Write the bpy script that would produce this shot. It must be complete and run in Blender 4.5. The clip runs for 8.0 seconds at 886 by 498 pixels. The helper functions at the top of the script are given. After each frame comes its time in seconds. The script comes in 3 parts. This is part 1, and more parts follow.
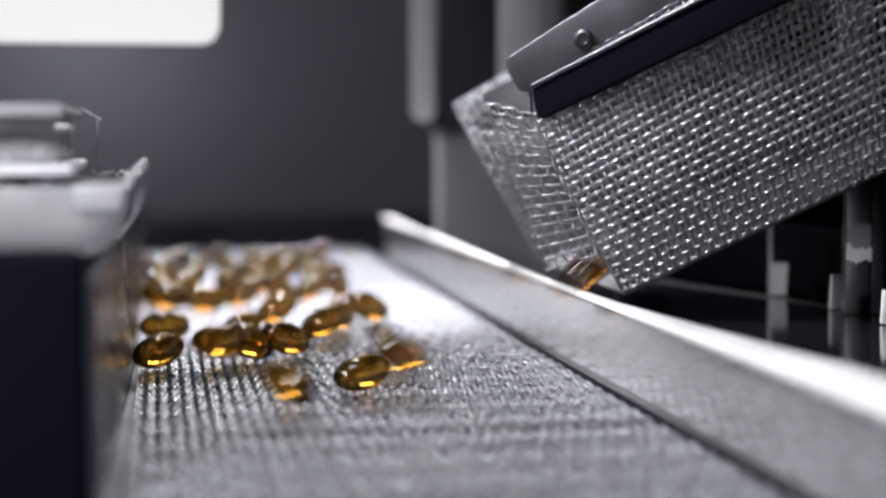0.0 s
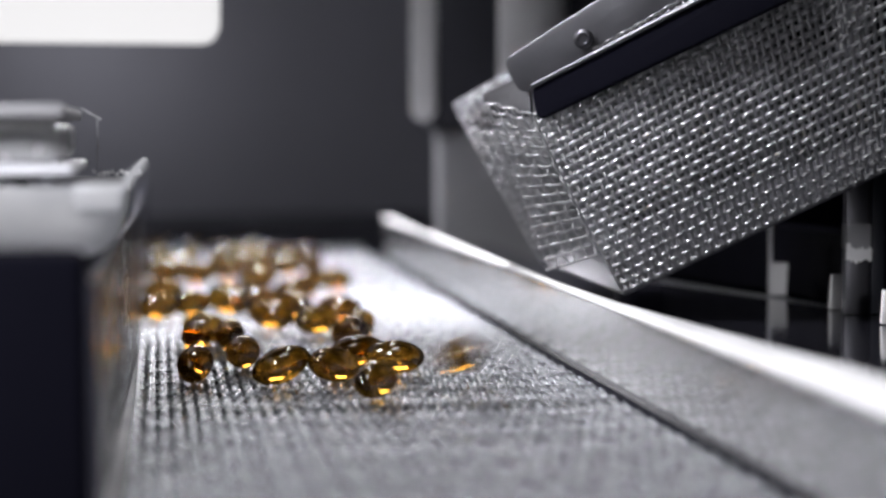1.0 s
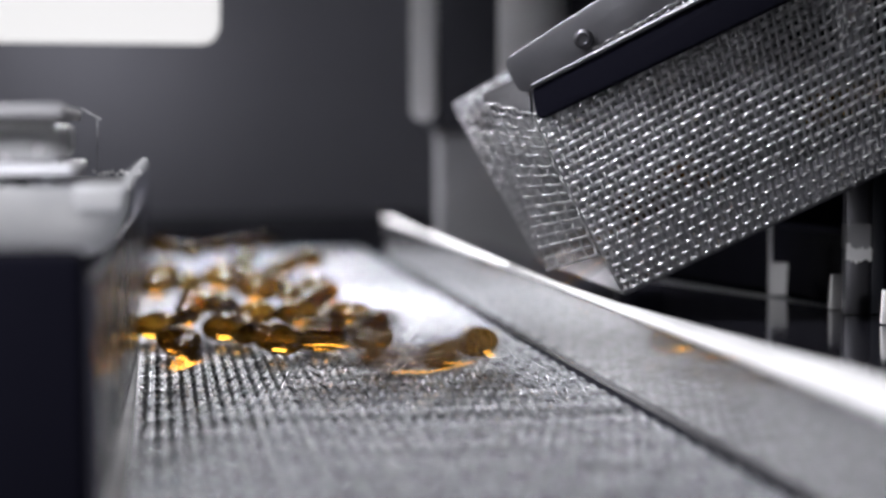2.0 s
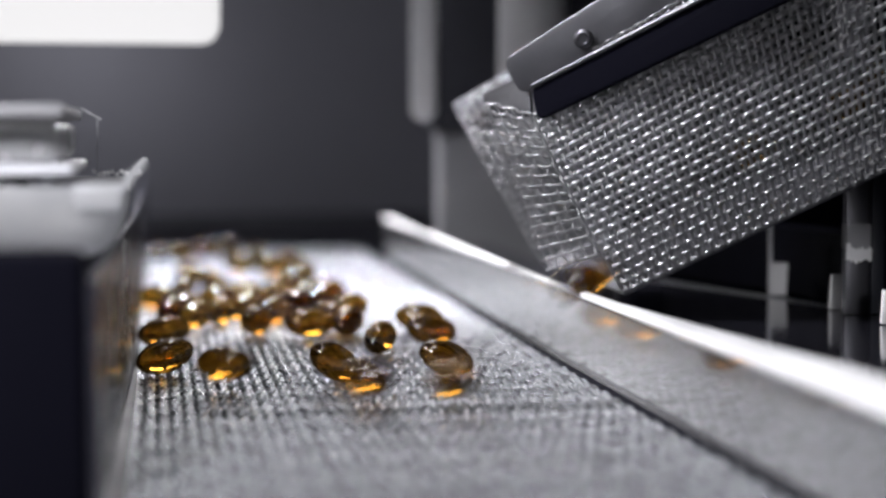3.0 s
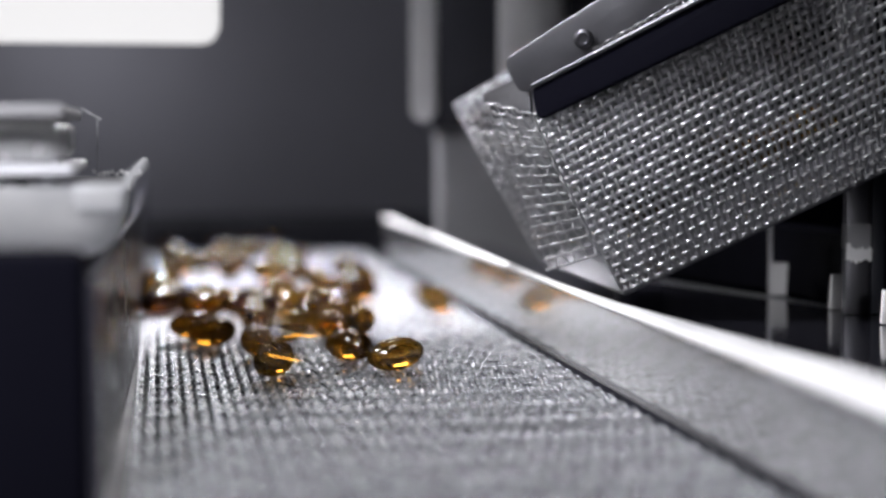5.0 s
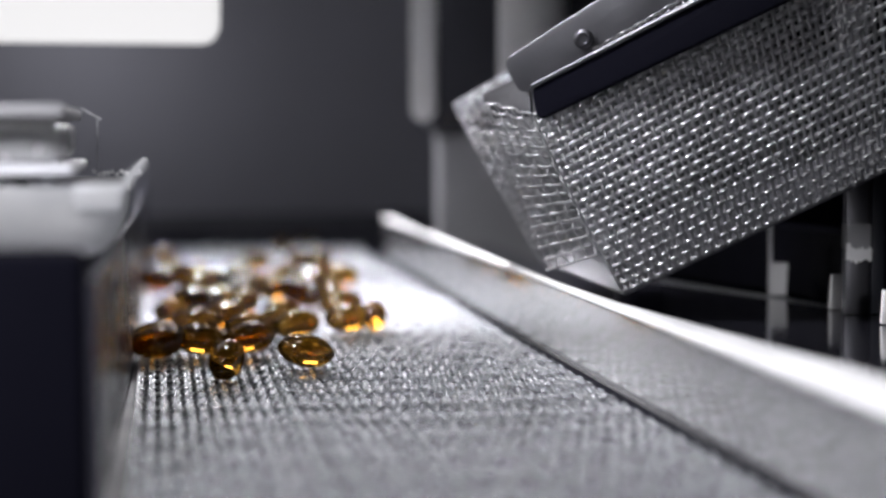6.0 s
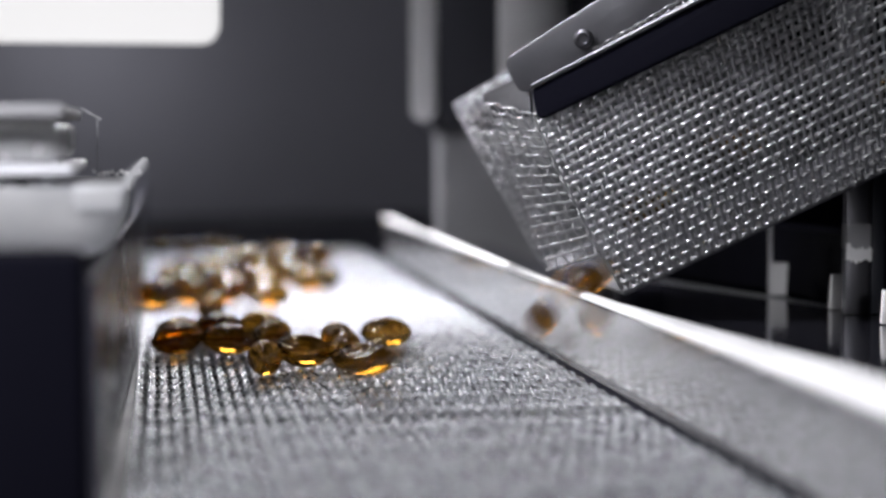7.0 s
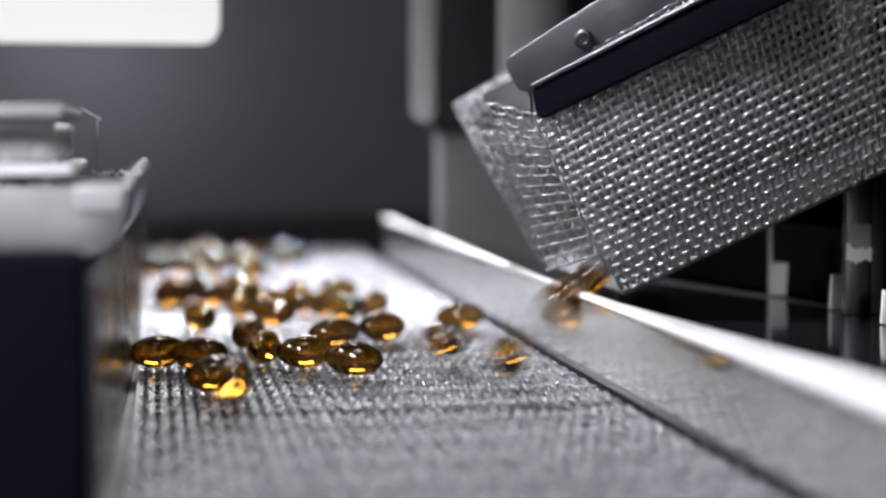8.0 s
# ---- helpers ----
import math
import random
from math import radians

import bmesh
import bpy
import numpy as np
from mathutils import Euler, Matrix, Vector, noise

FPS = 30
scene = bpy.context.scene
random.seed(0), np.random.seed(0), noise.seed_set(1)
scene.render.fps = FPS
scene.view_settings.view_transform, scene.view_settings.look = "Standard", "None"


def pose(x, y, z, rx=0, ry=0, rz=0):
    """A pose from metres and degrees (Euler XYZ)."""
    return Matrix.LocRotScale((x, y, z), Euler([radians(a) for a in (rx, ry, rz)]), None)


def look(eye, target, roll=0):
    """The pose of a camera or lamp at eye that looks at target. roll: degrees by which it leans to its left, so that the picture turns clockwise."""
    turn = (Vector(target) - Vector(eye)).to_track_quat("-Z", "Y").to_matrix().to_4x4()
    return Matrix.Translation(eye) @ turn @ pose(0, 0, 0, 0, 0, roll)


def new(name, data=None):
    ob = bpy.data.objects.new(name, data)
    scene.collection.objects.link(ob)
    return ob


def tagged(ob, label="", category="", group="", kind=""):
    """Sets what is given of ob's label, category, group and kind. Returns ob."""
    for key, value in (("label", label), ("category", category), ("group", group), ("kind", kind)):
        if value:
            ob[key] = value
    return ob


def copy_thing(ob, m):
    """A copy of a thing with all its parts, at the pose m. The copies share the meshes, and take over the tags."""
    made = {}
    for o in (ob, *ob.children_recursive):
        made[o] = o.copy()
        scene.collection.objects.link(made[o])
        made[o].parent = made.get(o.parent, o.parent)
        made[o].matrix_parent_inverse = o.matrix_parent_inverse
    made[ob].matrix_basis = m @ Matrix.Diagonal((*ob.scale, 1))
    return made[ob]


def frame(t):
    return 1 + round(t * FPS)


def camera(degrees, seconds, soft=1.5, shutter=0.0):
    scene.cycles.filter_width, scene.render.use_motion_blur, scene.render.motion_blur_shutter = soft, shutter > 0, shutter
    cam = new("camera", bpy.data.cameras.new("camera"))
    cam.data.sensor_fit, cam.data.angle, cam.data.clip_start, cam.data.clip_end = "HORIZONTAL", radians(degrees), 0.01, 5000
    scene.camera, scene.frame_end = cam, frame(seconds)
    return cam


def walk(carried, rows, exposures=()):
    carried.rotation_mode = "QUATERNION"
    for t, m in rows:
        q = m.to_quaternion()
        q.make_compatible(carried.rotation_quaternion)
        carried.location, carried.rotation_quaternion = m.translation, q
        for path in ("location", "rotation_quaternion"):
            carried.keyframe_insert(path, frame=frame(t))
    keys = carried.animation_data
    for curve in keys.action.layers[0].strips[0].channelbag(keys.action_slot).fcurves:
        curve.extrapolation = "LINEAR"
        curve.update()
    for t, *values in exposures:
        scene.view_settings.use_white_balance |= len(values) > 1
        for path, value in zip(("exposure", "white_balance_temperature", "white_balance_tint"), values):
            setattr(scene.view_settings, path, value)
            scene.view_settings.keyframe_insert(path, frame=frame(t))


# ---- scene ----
cam = camera(30, 8.0, soft=2.5, shutter=0.7)
cam.data.dof.use_dof = True
cam.data.dof.focus_distance = 0.334
cam.data.dof.aperture_fstop = 8.4
EYE = (0.0, 0.0, 0.05)
VIEW = pose(*EYE, 90 - 4.12, 0, -9.76)
walk(cam, [(0.0, VIEW), (8.0, VIEW)], exposures=[(0.0, 0.0), (8.0, 0.0)])

# ---- light ----
world = bpy.data.worlds.new("workshop_air")
world.use_nodes = True
world.node_tree.nodes["Background"].inputs[0].default_value = (0.5, 0.53, 0.6, 1)
world.node_tree.nodes["Background"].inputs[1].default_value = 0.05
scene.world = world


def area_lamp(name, eye, target, sx, sy, watts, colour=(1, 1, 1)):
    data = bpy.data.lights.new(name, "AREA")
    data.shape, data.size, data.size_y, data.energy, data.color = "RECTANGLE", sx, sy, watts, colour
    ob = new(name, data)
    ob.matrix_world = look(eye, target)
    return ob


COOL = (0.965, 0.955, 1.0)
# added narrow beam, no known lamp: makes the far belt's bright zone
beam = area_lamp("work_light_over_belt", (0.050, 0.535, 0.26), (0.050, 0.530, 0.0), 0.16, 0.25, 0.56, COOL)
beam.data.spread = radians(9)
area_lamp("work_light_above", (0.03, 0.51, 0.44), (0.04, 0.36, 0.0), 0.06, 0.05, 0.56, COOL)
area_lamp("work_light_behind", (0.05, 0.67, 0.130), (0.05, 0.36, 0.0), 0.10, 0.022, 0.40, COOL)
# fill with no known source, added to brighten the feeder tray
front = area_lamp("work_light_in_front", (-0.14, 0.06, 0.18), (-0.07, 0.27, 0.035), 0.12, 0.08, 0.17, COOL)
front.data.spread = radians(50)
# added fill that lifts the rail's lip and face; stands for no lamp
near = area_lamp("work_light_overhead", (0.03, 0.15, 0.30), (0.105, 0.20, 0.0), 0.12, 0.12, 0.150, COOL)
near.data.spread = radians(50)
# unseen lamp added behind the panel to put a gradient on the rear wall
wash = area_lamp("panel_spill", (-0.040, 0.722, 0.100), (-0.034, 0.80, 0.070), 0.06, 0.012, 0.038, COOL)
# added fill aimed at the chute so its wires catch highlights
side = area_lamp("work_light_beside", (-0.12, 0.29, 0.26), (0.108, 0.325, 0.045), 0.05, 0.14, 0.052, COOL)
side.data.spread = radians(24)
# small fill added under the chute, only to brighten tabs and post
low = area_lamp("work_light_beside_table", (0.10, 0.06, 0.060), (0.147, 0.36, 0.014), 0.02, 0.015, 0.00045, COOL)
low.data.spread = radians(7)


# ---- materials ----
def material(name, base, rough=0.5, metal=0.0, grain=0.0, scale=400.0, bump=0.0, stretch=(1, 1, 1), trans=0.0, ior=1.45, coat=0.0, wear=0.15, spec=0.5):
    """Principled surface whose colour and gloss vary at two scales."""
    m = bpy.data.materials.new(name)
    m.use_nodes = True
    nt = m.node_tree
    b = nt.nodes["Principled BSDF"]
    b.inputs["Base Color"].default_value = (*base, 1)
    b.inputs["Roughness"].default_value = rough
    b.inputs["Metallic"].default_value = metal
    b.inputs["Transmission Weight"].default_value = trans
    b.inputs["IOR"].default_value = ior
    b.inputs["Coat Weight"].default_value = coat
    b.inputs["Specular IOR Level"].default_value = spec
    if grain or bump:
        tc = nt.nodes.new("ShaderNodeTexCoord")
        mp = nt.nodes.new("ShaderNodeMapping")
        mp.inputs["Scale"].default_value = stretch
        nt.links.new(tc.outputs["Object"], mp.inputs["Vector"])
        fine = nt.nodes.new("ShaderNodeTexNoise")
        fine.inputs["Scale"].default_value, fine.inputs["Detail"].default_value = scale, 6
        nt.links.new(mp.outputs[0], fine.inputs["Vector"])
        broad = nt.nodes.new("ShaderNodeTexNoise")
        broad.inputs["Scale"].default_value, broad.inputs["Detail"].default_value = scale * 0.12, 3
        nt.links.new(tc.outputs["Object"], broad.inputs["Vector"])
        mix = nt.nodes.new("ShaderNodeMath")
        mix.operation = "ADD"
        nt.links.new(fine.outputs["Fac"], mix.inputs[0])
        nt.links.new(broad.outputs["Fac"], mix.inputs[1])
        ramp = nt.nodes.new("ShaderNodeMapRange")
        ramp.inputs["From Min"].default_value, ramp.inputs["From Max"].default_value = 0.6, 1.4
        ramp.inputs["To Min"].default_value, ramp.inputs["To Max"].default_value = max(0.02, rough - grain), rough + grain
        nt.links.new(mix.outputs[0], ramp.inputs["Value"])
        nt.links.new(ramp.outputs[0], b.inputs["Roughness"])
        tone = nt.nodes.new("ShaderNodeMix")
        tone.data_type = "RGBA"
        tone.inputs["A"].default_value = (*[c * (1 - wear) for c in base], 1)
        tone.inputs["B"].default_value = (*[min(1, c * (1 + wear)) for c in base], 1)
        nt.links.new(broad.outputs["Fac"], tone.inputs["Factor"])
        nt.links.new(tone.outputs["Result"], b.inputs["Base Color"])
        if bump:
            bp = nt.nodes.new("ShaderNodeBump")
            bp.inputs["Strength"].default_value, bp.inputs["Distance"].default_value = bump, 0.0004
            nt.links.new(fine.outputs["Fac"], bp.inputs["Height"])
            nt.links.new(bp.outputs[0], b.inputs["Normal"])
    return m


def glow(name, colour, strength):
    m = bpy.data.materials.new(name)
    m.use_nodes = True
    b = m.node_tree.nodes["Principled BSDF"]
    b.inputs["Base Color"].default_value = (0.3, 0.3, 0.3, 1)
    b.inputs["Emission Color"].default_value = (*colour, 1)
    b.inputs["Emission Strength"].default_value = strength
    return m


def frosted(name, colour):
    """Thin milky plastic: half its light passes through."""
    m = material(name, colour, 0.22, 0, 0.1, 1000, 0.1, wear=0.45)
    nt = m.node_tree
    through_it = nt.nodes.new("ShaderNodeBsdfTranslucent")
    through_it.inputs["Color"].default_value = (*colour, 1)
    both = nt.nodes.new("ShaderNodeMixShader")
    both.inputs[0].default_value = 0.65
    nt.links.new(nt.nodes["Principled BSDF"].outputs[0], both.inputs[1])
    nt.links.new(through_it.outputs[0], both.inputs[2])
    nt.links.new(both.outputs[0], nt.nodes["Material Output"].inputs["Surface"])
    return m


def softgel_material():
    """Clear amber gel: refraction, a little cloudiness and a thin gloss."""
    m = bpy.data.materials.new("amber_softgel")
    m.use_nodes = True
    nt = m.node_tree
    nt.nodes.remove(nt.nodes["Principled BSDF"])
    noise_node = nt.nodes.new("ShaderNodeTexNoise")
    noise_node.inputs["Scale"].default_value = 260
    info = nt.nodes.new("ShaderNodeObjectInfo")
    tone = nt.nodes.new("ShaderNodeMix")
    tone.data_type = "RGBA"
    tone.inputs["A"].default_value, tone.inputs["B"].default_value = (0.45, 0.29, 0.095, 1), (0.65, 0.46, 0.155, 1)
    nt.links.new(info.outputs["Random"], tone.inputs["Factor"])
    clear = nt.nodes.new("ShaderNodeBsdfRefraction")
    clear.inputs["IOR"].default_value, clear.inputs["Roughness"].default_value = 1.42, 0.02
    nt.links.new(tone.outputs["Result"], clear.inputs["Color"])
    cloud = nt.nodes.new("ShaderNodeBsdfTranslucent")
    cloud.inputs["Color"].default_value = (0.42, 0.25, 0.012, 1)
    share = nt.nodes.new("ShaderNodeMapRange")
    share.inputs["To Min"].default_value, share.inputs["To Max"].default_value = 0.03, 0.09
    nt.links.new(noise_node.outputs["Fac"], share.inputs["Value"])
    body = nt.nodes.new("ShaderNodeMixShader")
    nt.links.new(share.outputs[0], body.inputs[0])
    nt.links.new(clear.outputs[0], body.inputs[1])
    nt.links.new(cloud.outputs[0], body.inputs[2])
    gloss = nt.nodes.new("ShaderNodeBsdfAnisotropic")
    gloss.inputs["Roughness"].default_value = 0.05
    fres = nt.nodes.new("ShaderNodeFresnel")
    fres.inputs["IOR"].default_value = 1.40
    less = nt.nodes.new("ShaderNodeMath")
    less.operation = "MULTIPLY_ADD"
    less.inputs[1].default_value, less.inputs[2].default_value = 0.28, 0.06
    nt.links.new(fres.outputs[0], less.inputs[0])
    whole = nt.nodes.new("ShaderNodeMixShader")
    nt.links.new(less.outputs[0], whole.inputs[0])
    nt.links.new(body.outputs[0], whole.inputs[1])
    nt.links.new(gloss.outputs[0], whole.inputs[2])
    nt.links.new(whole.outputs[0], nt.nodes["Material Output"].inputs["Surface"])
    return m


STEEL = material("brushed_steel", (0.62, 0.63, 0.66), 0.34, 1.0, 0.08, 900, 0.08, (1, 0.06, 1))
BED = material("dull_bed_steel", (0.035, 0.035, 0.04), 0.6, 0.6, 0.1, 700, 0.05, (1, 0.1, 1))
WIRE = material("steel_wire", (0.50, 0.505, 0.525), 0.37, 1.0, 0.08, 2500, 0.0)
BELT_WIRE = material("belt_wire", (0.40, 0.41, 0.435), 0.28, 1.0, 0.08, 2500, 0.0)
SHEET = material("rim_steel", (0.21, 0.21, 0.23), 0.42, 1.0, 0.08, 900, 0.06)
# black paint, and the shade coloured onto the flange and into the rail joint
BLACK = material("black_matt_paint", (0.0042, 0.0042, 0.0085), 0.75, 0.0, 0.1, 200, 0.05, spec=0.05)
GLOSSY = material("pale_satin_metal", (0.89, 0.89, 0.90), 0.085, 0.72, 0.03, 300, 0.02, ior=1.5)
DARKGLOSS = material("dark_glossy_plastic", (0.03, 0.03, 0.04), 0.24, 0.0, 0.07, 300, 0.02, spec=0.15)
DARK = material("black_anodised", (0.018, 0.020, 0.028), 0.55, 0.0, 0.1, 300, 0.1)
TABLE = material("black_gloss_table", (0.012, 0.012, 0.016), 0.10, 0.0, 0.05, 260, 0.02, coat=0.3)
WHITE = material("white_plastic", (0.82, 0.82, 0.83), 0.35, 0.0, 0.08, 500, 0.04)
GREYWALL = material("grey_painted_wall", (0.170, 0.172, 0.198), 0.7, 0.0, 0.1, 60, 0.1)
GREYMID = material("mid_grey_paint", (0.31, 0.31, 0.325), 0.6, 0.0, 0.1, 60, 0.1)
NAVY = material("dark_cabinet_paint", (0.02, 0.021, 0.03), 0.6, 0.0, 0.1, 60, 0.1)
LIGHTGREY = material("light_grey_enamel", (0.72, 0.73, 0.77), 0.4, 0.0, 0.1, 200, 0.04)
FROST = frosted("frosted_white_plastic", (0.80, 0.81, 0.83))
CLEAR = material("cloudy_clear_plastic", (0.92, 0.93, 0.95), 0.22, 0.0, 0.1, 300, 0.15, trans=0.55, ior=1.45)
GEL = softgel_material()
LAMPFACE = glow("light_panel_face", (1.0, 0.985, 0.995), 0.81)


# ---- mesh helpers ----
def finish(bm, name, mat, smooth=None):
    bmesh.ops.recalc_face_normals(bm, faces=bm.faces)
    if bm.calc_volume(signed=True) < 0:
        bmesh.ops.reverse_faces(bm, faces=bm.faces)
    me = bpy.data.meshes.new(name)
    bm.to_mesh(me)
    bm.free()
    me.materials.append(mat)
    if smooth is not None:
        for p in me.polygons:
            p.use_smooth = True
        me.set_sharp_from_angle(angle=radians(smooth))
    return me


def part(name, bm, mat, parent=None, label="", smooth=40):
    ob = new(name, finish(bm, name, mat, smooth))
    if parent is not None:
        ob.parent = parent
    if label:
        tagged(ob, label)
    return ob


def slab(lo, hi, bevel=0.0006, seg=2):
    bm = bmesh.new()
    bmesh.ops.create_cube(bm, size=1)
    lo, hi = Vector(lo), Vector(hi)
    for v in bm.verts:
        v.co = Vector([lo[i] + (v.co[i] + 0.5) * (hi[i] - lo[i]) for i in range(3)])
    if bevel:
        bmesh.ops.bevel(bm, geom=bm.edges[:], offset=bevel, segments=seg, affect="EDGES", profile=0.5)
    return bm


def quad_plate(a, b, c, d, thick, bevel=0.0004, seg=2, corner=0.0):
    """A plate on four corners, going thick along its normal (to the back)."""
    bm = bmesh.new()
    a, b, c, d = (Vector(p) for p in (a, b, c, d))
    n = (b - a).cross(d - a).normalized()
    if n.y < 0:
        n = -n
    front = [bm.verts.new(p) for p in (a, b, c, d)]
    back = [bm.verts.new(p + n * thick) for p in (a, b, c, d)]
    bm.faces.new(front)
    bm.faces.new(back[::-1])
    for i in range(4):
        j = (i + 1) % 4
        bm.faces.new((front[j], front[i], back[i], back[j]))
    bmesh.ops.recalc_face_normals(bm, faces=bm.faces)
    if corner:
        ends = [e for e in bm.edges if (e.verts[0] in front) != (e.verts[1] in front)]
        bmesh.ops.bevel(bm, geom=ends, offset=corner, segments=6, affect="EDGES", profile=0.5)
    if bevel:
        rim = [e for e in bm.edges if len(e.link_faces) == 2 and e.calc_face_angle() > 0.6]
        bmesh.ops.bevel(bm, geom=rim, offset=bevel, segments=seg, affect="EDGES", profile=0.5)
    return bm


def extrude_profile(points, lo, hi, axis):
    """A closed outline (pairs) pushed along an axis from lo to hi."""
    bm = bmesh.new()

    def at(p, w):
        return {"x": (w, p[0], p[1]), "y": (p[0], w, p[1]), "z": (p[0], p[1], w)}[axis]
    one = [bm.verts.new(at(p, lo)) for p in points]
    two = [bm.verts.new(at(p, hi)) for p in points]
    bm.faces.new(one)
    bm.faces.new(two[::-1])
    for i in range(len(points)):
        j = (i + 1) % len(points)
        bm.faces.new((one[j], one[i], two[i], two[j]))
    return bm


def rod(a, b, r, sides=16, bevel=0.0):
    bm = bmesh.new()
    a, b = Vector(a), Vector(b)
    m = Matrix.Translation((a + b) / 2) @ (b - a).to_track_quat("Z", "Y").to_matrix().to_4x4()
    bmesh.ops.create_cone(bm, cap_ends=True, segments=sides, radius1=r, radius2=r, depth=(b - a).length, matrix=m)
    if bevel:
        caps = [e for e in bm.edges if any(len(f.verts) > 4 for f in e.link_faces)]
        bmesh.ops.bevel(bm, geom=caps, offset=bevel, segments=4, affect="EDGES", profile=0.5)
    return bm


def woven(surface, nu, nv, radius, lift, sides=4, per=4, stray=0.0, crimp=1.0):
    """Woven wire over surface(s, t) -> (point, normal): nu wires run along t, nv along s, over and under one another."""
    verts, faces = [], []
    rnd = random.Random(nu * 31 + nv)

    def wire(path, thick):
        base = len(verts)
        last = len(path) - 1
        for i, (p, n) in enumerate(path):
            ahead = (path[min(i + 1, last)][0] - path[max(i - 1, 0)][0]).normalized()
            side = ahead.cross(n).normalized()
            up = side.cross(ahead)
            for k in range(sides):
                w = 2 * math.pi * (k + 0.5) / sides
                verts.append(p + side * (thick * math.cos(w)) + up * (thick * math.sin(w)))
        for i in range(last):
            for k in range(sides):
                q = (k + 1) % sides
                faces.append((base + i * sides + k, base + i * sides + q, base + (i + 1) * sides + q, base + (i + 1) * sides + k))

    for i in range(nu + 1):
        path = []
        at = min(1, max(0, (i + rnd.uniform(-stray, stray)) / nu))
        for j in range(nv * per + 1):
            p, n = surface(at, j / (nv * per))
            path.append((p + n * (lift / crimp * math.cos(math.pi * j / per) * (1 if i % 2 else -1)), n))
        wire(path, radius / crimp ** 0.3)
    for j in range(nv + 1):
        path = []
        at = min(1, max(0, (j + rnd.uniform(-stray, stray)) / nv))
        for i in range(nu * per + 1):
            p, n = surface(i / (nu * per), at)
            path.append((p + n * (lift * crimp * math.tanh(1.2 * math.cos(math.pi * i / per)) * (-1.2 if j % 2 else 1.2)), n))
        wire(path, radius * crimp ** 0.3)
    me = bpy.data.meshes.new("woven_wire")
    me.from_pydata([tuple(v) for v in verts], [], faces)
    for p in me.polygons:
        p.use_smooth = True
    return me


def patch(a, b, c, d, bulge=0.0, roll=0.0):
    """Bilinear surface, a to b along s, a to d along t; rolls back towards t = 1."""
    a, b, c, d = (Vector(p) for p in (a, b, c, d))

    def at(s, t):
        p = (a * (1 - s) + b * s) * (1 - t) + (d * (1 - s) + c * s) * t
        n = ((b - a) * (1 - t) + (c - d) * t).cross((d - a) * (1 - s) + (c - b) * s).normalized()
        if n.y > 0:
            n = -n
        wob = 0.0004 * noise.noise(p * 90)
        return p - n * (bulge * 4 * t * (t - 1) + roll * max(0.0, t - 0.25) ** 2 * 1.8) + n * wob, n
    return at


# ---- setting ----
def setting():
    floor = part("floor", slab((-0.9, -0.6, -0.16), (0.9, 1.0, -0.15), 0), NAVY)
    tagged(floor, "dark machine base plate under the belt", "floor", kind="structure")
    for name, lo, hi, mat, label in (
            ("wall_north", (-0.9, 0.80, -0.15), (0.9, 0.82, 0.7), GREYWALL, "grey painted rear panel of the machine housing"),
            ("wall_south", (-0.9, -0.62, -0.15), (0.9, -0.60, 0.7), NAVY, "dark panel closing the machine housing"),
            ("wall_west", (-0.92, -0.60, -0.15), (-0.90, 0.80, 0.7), GREYWALL, "grey side panel of the machine housing"),
            ("wall_east", (0.90, -0.60, -0.15), (0.92, 0.80, 0.7), NAVY, "dark side panel of the machine housing"),
            ("ceiling", (-0.92, -0.62, 0.70), (0.92, 0.82, 0.72), NAVY, "dark top cover of the machine housing")):
        tagged(part(name, slab(lo, hi, 0), mat), label, name.split("_")[0], kind="structure")


setting()


def belt():
    bed = new("conveyor")
    tagged(bed, "sorting conveyor with a running woven wire belt", "conveyor")
    count, width = 72, 0.0887
    length = 2 * (0.690 - 0.150 + math.pi * 0.016) / count

    def flat(s, t):
        pair, along = divmod(s * 76, 2)
        across = along * 0.00070 if along < 1 else 0.00070 + (along - 1) * (width / 38 - 0.00070)
        return Vector((-0.0045 + pair * width / 38 + across, (t - 0.5) * length, -0.00085)), Vector((0, 0, 1))
    me = woven(flat, 76, 4, 0.00036, 0.00038, 4, 3, 0.0, 0.8)
    me.materials.append(BELT_WIRE)
    for i in range(count):
        ob = new("belt_piece", me)
        ob.parent = bed
        tagged(ob, "length of woven steel wire belt", kind="stuff")
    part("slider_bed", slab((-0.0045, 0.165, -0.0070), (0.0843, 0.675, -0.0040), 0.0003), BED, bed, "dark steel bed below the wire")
    for y in (0.150, 0.690):
        part("roller", rod((-0.0040, y, -0.016), (0.0848, y, -0.016), 0.0128, 24), DARK, bed, "black belt roller")


belt()


WALL = 0.0870        # the guide rail's face
LIP_EDGE = ((0.10, 0.1085), (0.211, 0.0979), (0.258, 0.0930), (0.308, 0.0886), (0.360, 0.0870), (0.420, 0.0870), (0.660, 0.0882))


def lip_edge(y):
    """Outer edge of the rail's flat lip at y; the lip widens towards the near end."""
    return float(np.interp(y, [p[0] for p in LIP_EDGE], [p[1] for p in LIP_EDGE]))


def loft(section, ys):
    """Closed outlines section(y) of (x, z), joined from one y to the next."""
    bm = bmesh.new()
    rings = [[bm.verts.new((x, y, z)) for x, z in section(y)] for y in ys]
    for one, two in zip(rings, rings[1:]):
        for i in range(len(one)):
            j = (i + 1) % len(one)
            bm.faces.new((one[i], one[j], two[j], two[i]))
    bm.faces.new(rings[0])
    bm.faces.new(rings[-1][::-1])
    return bm


